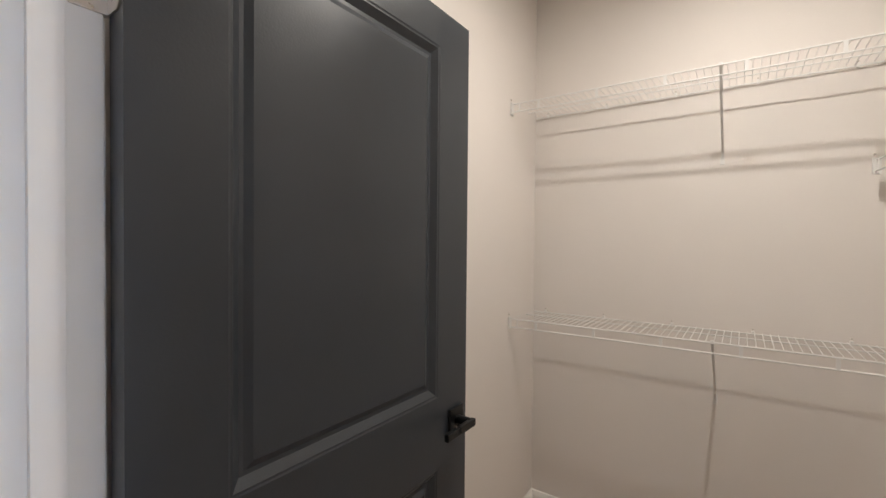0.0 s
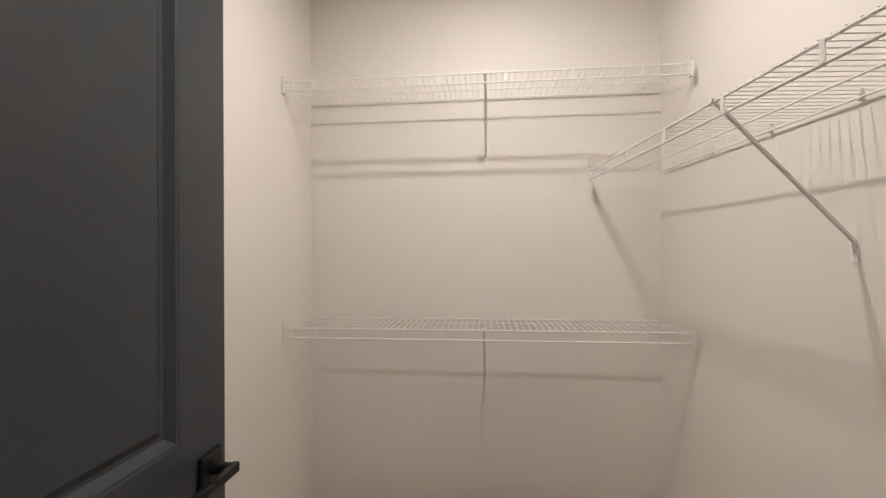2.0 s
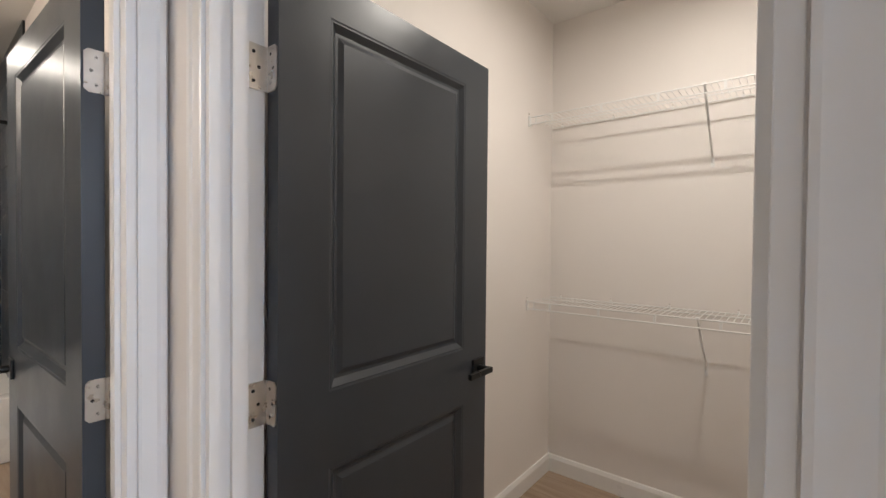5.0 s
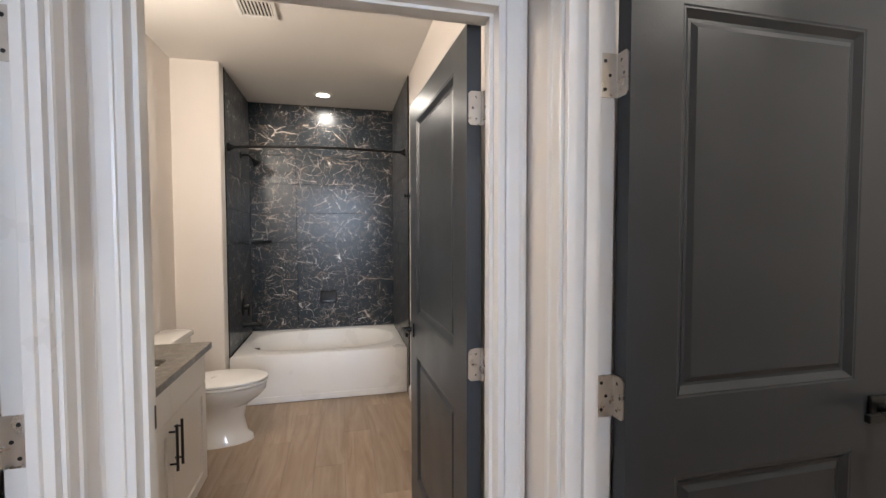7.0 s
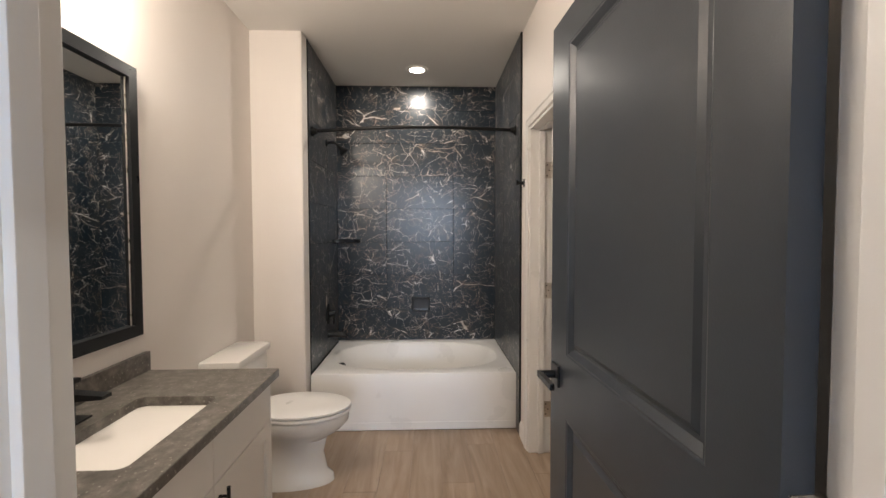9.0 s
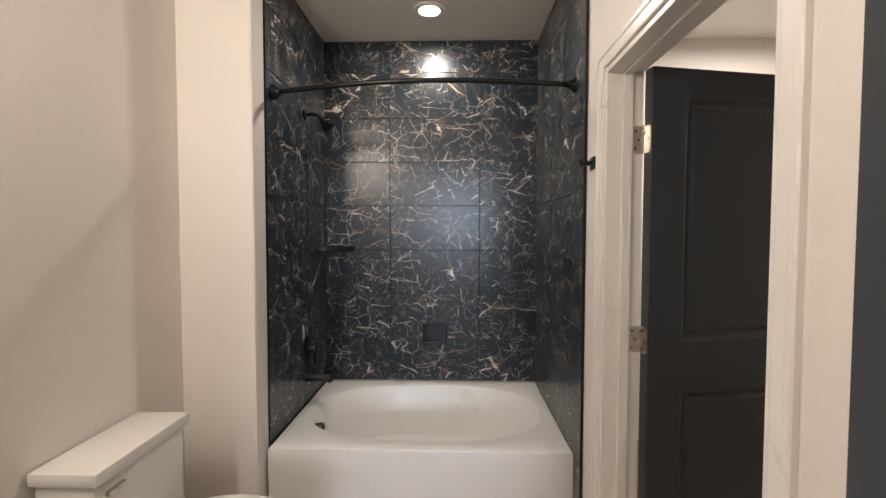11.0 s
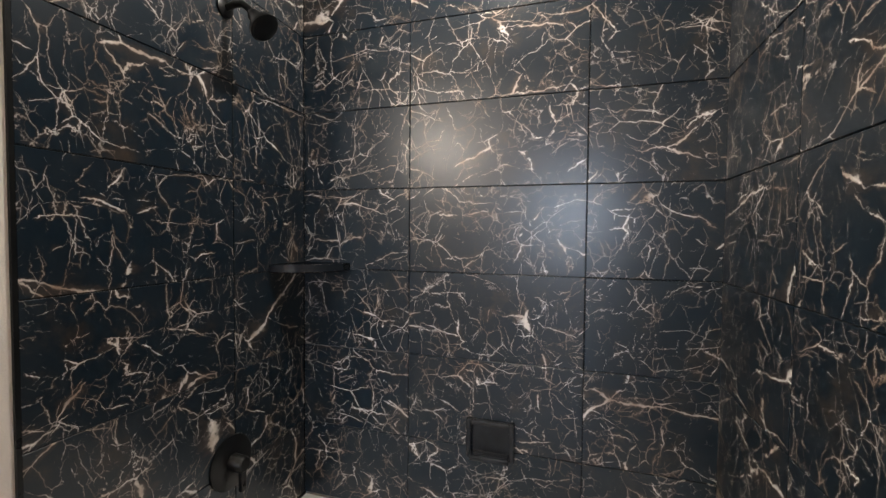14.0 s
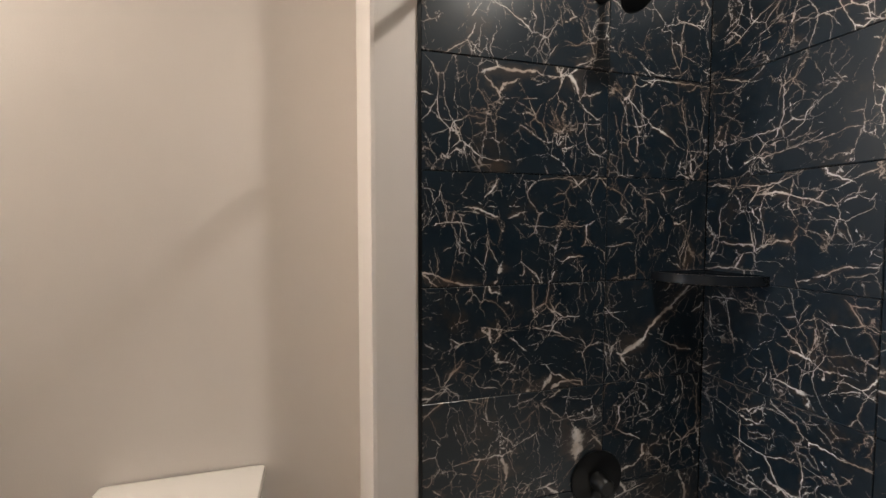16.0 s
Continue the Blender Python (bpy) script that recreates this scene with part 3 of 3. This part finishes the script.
# ---- tiled surround: backing ----
surround = thing("tile_surround", pose(0, 0, 0), "black marble-look tiles with cream veins round the tub", "tile", kind="structure")
LY, RY = -1.09, 0.370
part("grout", boxes((BX0, BX0 + 0.006, LY - 0.03, RY, TZ, CEIL), (BX0, -3.876, LY - 0.03, LY - 0.004, TZ - 0.40, CEIL), (BX0, -3.732, RY - 0.006, RY, TZ - 0.40, CEIL)), M_GROUT, surround)
part("edge_trim", boxes((-3.884, -3.875, LY - 0.010, LY + 0.001, 0.0, CEIL)), M_BLACK, surround, "thin black metal tile edge")
part("edge_trim", boxes((-3.734, -3.726, RY - 0.013, RY - 0.001, 0.0, CEIL)), M_BLACK, surround, "thin black metal tile edge")

# ---- shower fittings ----
rod = thing("shower_rod", pose(0, 0, 2.115), "curved matt black shower curtain rod between the tiled walls", "shower rod")
pts = []
for i in range(25):
    f = i / 24
    pts.append((-3.957 + 0.07 * f + 0.11 * math.sin(math.pi * f), LY + 0.012 + (RY - LY - 0.024 - 0.006) * f, 0))
part("bar", tube(bmesh.new(), pts, 0.0125, 12), M_BLACK, rod, smooth=True)
for (x, y, _), s in ((pts[0], 1), (pts[-1], -1)):
    part("flange", tube(bmesh.new(), [(x, y - s * 0.012, 0), (x, y - s * 0.002, 0), (x + 0.003, y + s * 0.012, 0), (x + 0.006, y + s * 0.03, 0)], [0.036, 0.036, 0.022, 0.018], 20), M_BLACK, rod, smooth=True)

shower = thing("wall_shower", pose(-4.405, LY, 2.125), "matt black wall shower head on a bent arm", "shower")
part("flange", tube(bmesh.new(), [(0, 0, 0), (0, 0.006, 0), (0, 0.012, 0)], [0.03, 0.03, 0.016], 20), M_BLACK, shower, smooth=True)
part("arm", tube(bmesh.new(), [(0, 0.006, 0), (0, 0.04, 0.006), (0, 0.07, 0.002), (0, 0.092, -0.016), (0, 0.105, -0.032)], 0.0105, 12), M_BLACK, shower, smooth=True)
part("head", tube(bmesh.new(), [(0, 0.101, -0.027), (0, 0.11, -0.038), (0, 0.121, -0.050), (0, 0.139, -0.070), (0, 0.147, -0.079), (0, 0.150, -0.082)], [0.014, 0.02, 0.022, 0.042, 0.044, 0.038], 24), M_BLACK, shower, smooth=True)

valve = thing("shower_valve", pose(-4.415, LY, 0.722), "matt black round shower valve with lever", "faucet")
part("plate", tube(bmesh.new(), [(0, 0, 0), (0, 0.006, 0), (0, 0.010, 0)], [0.085, 0.085, 0.078], 32), M_BLACK, valve, smooth=True)
part("hub", tube(bmesh.new(), [(0, 0.008, 0), (0, 0.05, 0), (0, 0.056, 0)], [0.028, 0.025, 0.02], 20), M_BLACK, valve, smooth=True)
part("lever", boxes((-0.011, 0.011, 0.038, 0.052, -0.085, 0.01), bevel=0.004), M_BLACK, valve)

spout = thing("tub_spout", pose(-4.40, LY, 0.558), "matt black tub spout", "faucet")
part("body", tube(bmesh.new(), [(0, 0, 0), (0, 0.02, 0), (0, 0.10, -0.002), (0, 0.14, -0.012), (0, 0.152, -0.026)], [0.032, 0.028, 0.026, 0.023, 0.016], 20), M_BLACK, spout, smooth=True)
part("diverter", tube(bmesh.new(), [(0, 0.115, 0.02), (0, 0.115, 0.042)], [0.006, 0.008], 10), M_BLACK, spout, smooth=True)

cs = thing("corner_shelf", pose(BX0 + 0.014, LY, 1.325), "black quarter-round corner shower shelf", "shelf")
arc = [(0.0, 0.0)] + [(0.205 * math.cos(a), 0.205 * math.sin(a)) for a in [i * math.pi / 32 for i in range(17)]]
inn = [(0.004, 0.004)] + [(0.19 * math.cos(a), 0.19 * math.sin(a)) for a in [i * math.pi / 32 for i in range(17)]]
part("slab", loft(bmesh.new(), [[(x * 0.9, y * 0.9, -0.022) for x, y in arc], [(x, y, -0.016) for x, y in arc], [(x, y, 0.010) for x, y in arc], [(x, y, 0.010) for x, y in inn], [(x * 0.97, y * 0.97, 0.002) for x, y in inn]]), M_BLACKSTONE, cs, smooth=True)

dish = thing("soap_dish", pose(BX0 + 0.014, -0.333, 0.737), "black recessed soap dish on the tiled wall", "soap dish")
part("rim", boxes((0, 0.026, -0.084, -0.066, -0.068, 0.068), (0, 0.026, 0.066, 0.084, -0.068, 0.068), (0, 0.026, -0.068, 0.068, 0.05, 0.067), (0, 0.048, -0.068, 0.068, -0.067, -0.046), bevel=0.006), M_BLACKSTONE, dish)
part("back", boxes((0, 0.004, -0.066, 0.066, -0.046, 0.05)), M_BLACKSTONE, dish)

hook = thing("robe_hook", pose(-3.64, BY1, 1.715), "square matt black robe hook on the white wall", "hook")
part("plate", boxes((-0.026, 0.026, -0.008, 0, -0.026, 0.026), bevel=0.002), M_BLACK, hook)
part("post", boxes((-0.010, 0.010, -0.05, -0.008, -0.010, 0.010), bevel=0.002), M_BLACK, hook)
part("peg", boxes((-0.016, 0.016, -0.058, -0.048, -0.014, 0.016), bevel=0.002), M_BLACK, hook)

# ---- toilet ----
toilet = thing("toilet", pose(-3.245, BY0, 0) @ Matrix.Diagonal((1.0, 0.965, 1.025, 1)), "white ceramic two-piece toilet with closed lid", "toilet")


def egg(w, y0, y1, z, n=40):
    """A rounded bowl outline: blunt at the back y0, round at the front y1."""
    out = []
    c = y0 + (y1 - y0) * 0.45
    for k in range(n):
        a = 2 * math.pi * k / n
        s, co = math.sin(a), math.cos(a)
        y = c + (y1 - c) * s if s > 0 else c + (c - y0) * s
        p = 1.0 if s > 0 else 0.72
        out.append((w * math.copysign(abs(co) ** p, co), y, z))
    return out


part("pedestal", loft(bmesh.new(), [egg(0.120, 0.14, 0.66, 0.0), egg(0.117, 0.14, 0.655, 0.03), egg(0.098, 0.17, 0.62, 0.06), egg(0.092, 0.17, 0.60, 0.16), egg(0.105, 0.17, 0.62, 0.24), egg(0.15, 0.18, 0.70, 0.29), egg(0.178, 0.19, 0.745, 0.335), egg(0.182, 0.19, 0.75, 0.375), egg(0.176, 0.195, 0.742, 0.382)]), M_CERAMIC, toilet, smooth=True)
part("seat", loft(bmesh.new(), [egg(0.172, 0.23, 0.738, 0.381), egg(0.172, 0.23, 0.738, 0.386), egg(0.189, 0.215, 0.759, 0.389), egg(0.190, 0.214, 0.760, 0.401), egg(0.188, 0.216, 0.758, 0.403), egg(0.168, 0.23, 0.738, 0.403)]), M_ACRYLIC, toilet, smooth=True)
part("lid", loft(bmesh.new(), [egg(0.168, 0.23, 0.738, 0.402), egg(0.168, 0.23, 0.738, 0.411), egg(0.189, 0.215, 0.758, 0.411), egg(0.189, 0.215, 0.758, 0.420), egg(0.178, 0.225, 0.745, 0.425), egg(0.10, 0.3, 0.62, 0.428)]), M_ACRYLIC, toilet, smooth=True)
tank = part("tank", boxes((-0.205, 0.205, 0.012, 0.205, 0.37, 0.675), bevel=0.018), M_CERAMIC, toilet, smooth=True)
part("tank_lid", boxes((-0.22, 0.22, 0.006, 0.222, 0.675, 0.718), bevel=0.014), M_CERAMIC, tank, smooth=True)
part("flush_lever", boxes((0.10, 0.17, 0.205, 0.220, 0.625, 0.640), bevel=0.004), M_NICKEL, tank)
part("hinge_cap", boxes((-0.09, 0.09, 0.205, 0.245, 0.40, 0.424), bevel=0.006), M_ACRYLIC, toilet)

# ---- vanity ----
VX0, VX1, VYF = -2.62, BX1 - 0.012, -0.918
vanity = thing("vanity_cabinet", pose(0, 0, 0), "off-white shaker vanity cabinet with black bar pulls", "cabinet")
part("body", boxes((VX0, VX1, BY0, VYF - 0.02, 0.09, 0.792)), M_CABINET, vanity)
part("toe_kick", boxes((VX0 + 0.01, VX1, BY0, VYF - 0.08, 0.0, 0.09)), M_CABINET, vanity)


def shaker(x0, x1, z0, z1, name):
    rail = 0.055
    y0, y1 = VYF - 0.0195, VYF
    ob = part(name, boxes((x0, x0 + rail, y0, y1, z0, z1), (x1 - rail, x1, y0, y1, z0, z1), (x0 + rail, x1 - rail, y0, y1, z0, z0 + rail), (x0 + rail, x1 - rail, y0, y1, z1 - rail, z1), (x0 + rail, x1 - rail, y0, y1 - 0.010, z0 + rail, z1 - rail)), M_CABINET, vanity)
    return ob


def pull(x, z0, z1, owner):
    h = part("handle", tube(bmesh.new(), [(x, VYF + 0.030, z0), (x, VYF + 0.030, z1)], 0.006, 10), M_BLACK, owner, "black bar pull", True)
    for z in (z0 + 0.03, z1 - 0.03):
        part("standoff", tube(bmesh.new(), [(x, VYF, z), (x, VYF + 0.028, z)], 0.0045, 8), M_BLACK, h, smooth=True)


SPLIT = -2.14
part("drawer_front", boxes((VX0 + 0.003, SPLIT - 0.002, VYF - 0.0195, VYF, 0.622, 0.786), bevel=0.0015), M_CABINET, vanity)
part("drawer_front", boxes((SPLIT + 0.002, -1.66, VYF - 0.0195, VYF, 0.622, 0.786), bevel=0.0015), M_CABINET, vanity)
part("drawer_front", boxes((-1.656, VX1 - 0.003, VYF - 0.0195, VYF, 0.622, 0.786), bevel=0.0015), M_CABINET, vanity)
d1 = shaker(VX0 + 0.003, SPLIT - 0.002, 0.095, 0.617, "door")
d2 = shaker(SPLIT + 0.002, -1.66, 0.095, 0.617, "door")
d3 = shaker(-1.656, VX1 - 0.003, 0.095, 0.617, "door")
pull(SPLIT - 0.030, 0.40, 0.60, d1)
pull(SPLIT + 0.030, 0.40, 0.60, d2)

CT0, CT1 = 0.793, 0.825
SX0, SX1, SYB, SYF = -2.335, -1.865, -1.258, -0.992
counter = thing("countertop", pose(0, 0, 0), "speckled grey-brown quartz countertop with backsplash", "countertop")
N4 = 64


def rounded(x0, x1, y0, y1, r, z):
    pts = []
    for cx, cy, a0 in ((x1 - r, y1 - r, 0), (x0 + r, y1 - r, 90), (x0 + r, y0 + r, 180), (x1 - r, y0 + r, 270)):
        for i in range(9):
            a = radians(a0 + i * 90 / 8)
            pts.append((cx + r * math.cos(a), cy + r * math.sin(a), z))
    return pts


o1 = lambda i, z: rounded(VX0 - 0.02 + i, VX1 + 0.009 - i, BY0 + 0.001 + i, VYF + 0.03 - i, 0.004, z)
part("slab", loft(bmesh.new(), [rounded(SX0, SX1, SYB, SYF, 0.03, CT0), o1(0.0, CT0), o1(0.0, CT1 - 0.002), o1(0.002, CT1), rounded(SX0, SX1, SYB, SYF, 0.03, CT1), rounded(SX0, SX1, SYB, SYF, 0.03, CT0)], False, False), M_QUARTZ, counter)
part("backsplash", boxes((VX0 - 0.02, VX1 + 0.008, BY0 + 0.001, BY0 + 0.021, CT1, CT1 + 0.078), bevel=0.001), M_QUARTZ, counter)
sink = thing("sink", pose(0, 0, 0), "white rectangular undermount ceramic sink", "sink")
part("basin", loft(bmesh.new(), [rounded(SX0 - 0.004, SX1 + 0.004, SYB - 0.004, SYF + 0.004, 0.032, CT0 - 0.001), rounded(SX0 + 0.004, SX1 - 0.004, SYB + 0.004, SYF - 0.004, 0.03, CT0 - 0.02), rounded(SX0 + 0.03, SX1 - 0.03, SYB + 0.02, SYF - 0.02, 0.03, CT0 - 0.115), rounded(SX0 + 0.06, SX1 - 0.06, SYB + 0.05, SYF - 0.05, 0.03, CT0 - 0.135), rounded(-2.13, -2.07, -1.15, -1.09, 0.028, CT0 - 0.140)], False, True), M_CERAMIC, sink, smooth=True)
part("drain", tube(bmesh.new(), [(-2.10, -1.12, CT0 - 0.142), (-2.10, -1.12, CT0 - 0.136)], 0.024, 20), M_BLACK, sink, smooth=True)
fc = thing("faucet", pose(-2.10, -1.325, CT1), "square matt black single-lever bathroom faucet", "faucet")
part("deck_plate", boxes((-0.078, 0.078, -0.026, 0.026, 0, 0.006), bevel=0.002), M_BLACK, fc)
part("body", boxes((-0.022, 0.022, -0.022, 0.022, 0.006, 0.125), bevel=0.003), M_BLACK, fc)
part("spout", loft(bmesh.new(), [[(-w, y, z0), (w, y, z0), (w, y, z1), (-w, y, z1)] for y, w, z0, z1 in ((0.0, 0.020, 0.070, 0.108), (0.06, 0.019, 0.083, 0.103), (0.128, 0.018, 0.087, 0.097))]), M_BLACK, fc)
part("lever", boxes((-0.022, 0.022, -0.024, 0.040, 0.129, 0.142), bevel=0.003), M_BLACK, fc)

mir = thing("mirror", pose(0, BY0, 0), "large wall mirror in a black frame", "mirror")
MX0, MX1, MZ0, MZ1, MF = -2.59, -1.56, 0.985, 2.035, 0.045
part("frame", boxes((MX0, MX0 + MF, 0, 0.028, MZ0, MZ1), (MX1 - MF, MX1, 0, 0.028, MZ0, MZ1), (MX0 + MF, MX1 - MF, 0, 0.028, MZ0, MZ0 + MF), (MX0 + MF, MX1 - MF, 0, 0.028, MZ1 - MF, MZ1)), M_BLACK, mir)
part("inner_lip", boxes((MX0 + MF, MX0 + MF + 0.003, 0, 0.014, MZ0 + MF, MZ1 - MF), (MX1 - MF - 0.003, MX1 - MF, 0, 0.014, MZ0 + MF, MZ1 - MF)), M_NICKEL, mir)
part("glass", boxes((MX0 + MF + 0.003, MX1 - MF - 0.003, 0.002, 0.012, MZ0 + MF, MZ1 - MF)), M_MIRROR, mir, "silvered mirror glass")

vl = thing("vanity_light", pose(-2.10, BY0, 2.29), "black bar vanity light with glowing shades above the mirror", "wall light")
part("backplate", boxes((-0.32, 0.32, 0, 0.025, -0.05, 0.05), bevel=0.004), M_BLACK, vl)
for x in (-0.22, 0.0, 0.22):
    arm = part("arm", tube(bmesh.new(), [(x, 0.025, 0), (x, 0.075, 0.0)], 0.010, 10), M_BLACK, vl, smooth=True)
    part("shade", tube(bmesh.new(), [(x, 0.09, -0.06), (x, 0.09, 0.06)], [0.045, 0.045], 20), M_LAMP, arm, "glowing opal glass shade", True).visible_shadow = False

# ---- floor planks ----
PW, PL = 0.178, 1.22
plank_mesh = {}


def plank(x0, x1, y0, y1):
    key = (round(x1 - x0, 3), round(y1 - y0, 3))
    if key not in plank_mesh:
        w, h = x1 - x0, y1 - y0
        e = 0.0012
        bm = loft(bmesh.new(), [[(0.0004, 0.0004, -0.006), (w - 0.0004, 0.0004, -0.006), (w - 0.0004, h - 0.0004, -0.006), (0.0004, h - 0.0004, -0.006)], [(0.0004, 0.0004, -e), (w - 0.0004, 0.0004, -e), (w - 0.0004, h - 0.0004, -e), (0.0004, h - 0.0004, -e)], [(e, e, 0), (w - e, e, 0), (w - e, h - e, 0), (e, h - e, 0)]], False, True)
        bmesh.ops.recalc_face_normals(bm, faces=bm.faces)
        me = bpy.data.meshes.new("plank")
        bm.to_mesh(me)
        bm.free()
        me.materials.append(M_WOOD)
        plank_mesh[key] = me
    ob = new("plank", plank_mesh[key])
    ob.location = (x0, y0, 0)
    ob.parent = floor


row = 0
y = BY0
while y < CY1 + 0.02:
    x = -3.83 - (row * 0.43) % PL
    while x < 0.6:
        a, b = max(x, -3.83), min(x + PL, 0.6)
        if b - a > 0.03:
            plank(a, b, y, y + PW)
        x += PL
    y += PW
    row += 1
part("far_planks", boxes((0.6, 4.5, -2.6, CY1, -0.006, 0.0), (HX, 0.6, -2.6, BY0, -0.006, 0.0), (BX0, -3.83, 0.5, 2.6, -0.006, 0), (-3.83, -1.28, CY1 + 0.03, 2.6, -0.006, 0)), M_WOOD, floor)

# ---- wall tiles ----
ROWS_Z = [TZ + 0.001, 0.697, 1.006, 1.311, 1.613, 1.911, 2.206, 2.510, CEIL - 0.002]
tile_mesh = {}
GAP = 0.0013


def tile(axis, a0, a1, z0, z1, face, n):
    """One tile on the plane axis = face, standing 8 mm out towards n."""
    w, h = a1 - a0 - 2 * GAP, z1 - z0 - 2 * GAP
    key = (axis, n, round(w, 3), round(h, 3))
    if key not in tile_mesh:
        e, t = 0.0012, 0.008
        def ring(i, d):
            q = [(i, i), (w - i, i), (w - i, h - i), (i, h - i)]
            return [(n * d, u, v) if axis == "x" else (u, n * d, v) for u, v in q]
        bm = loft(bmesh.new(), [ring(0, 0.0), ring(0, t - e), ring(e, t)], False, True)
        bmesh.ops.recalc_face_normals(bm, faces=bm.faces)
        me = bpy.data.meshes.new("tile")
        bm.to_mesh(me)
        bm.free()
        me.materials.append(M_MARBLE)
        tile_mesh[key] = me
    ob = new("tile", tile_mesh[key])
    ob.location = (face, a0 + GAP, z0 + GAP) if axis == "x" else (a0 + GAP, face, z0 + GAP)
    ob.parent = surround


for z0, z1 in zip(ROWS_Z, ROWS_Z[1:]):
    for a0, a1 in ((LY, -0.643), (-0.643, -0.030), (-0.030, RY - 0.008)):
        tile("x", a0, a1, z0, z1, BX0 + 0.006, 1)
    for a0, a1 in ((BX0 + 0.014, -4.435), (-4.435, -3.883)):
        tile("y", a0, a1, z0, z1, LY - 0.008, 1)
    for a0, a1 in ((BX0 + 0.014, -4.36), (-4.36, -3.734)):
        tile("y", a0, a1, z0, z1, RY - 0.005, -1)
tile("y", -3.836, -3.734, 0.0, TZ, RY - 0.005, -1)
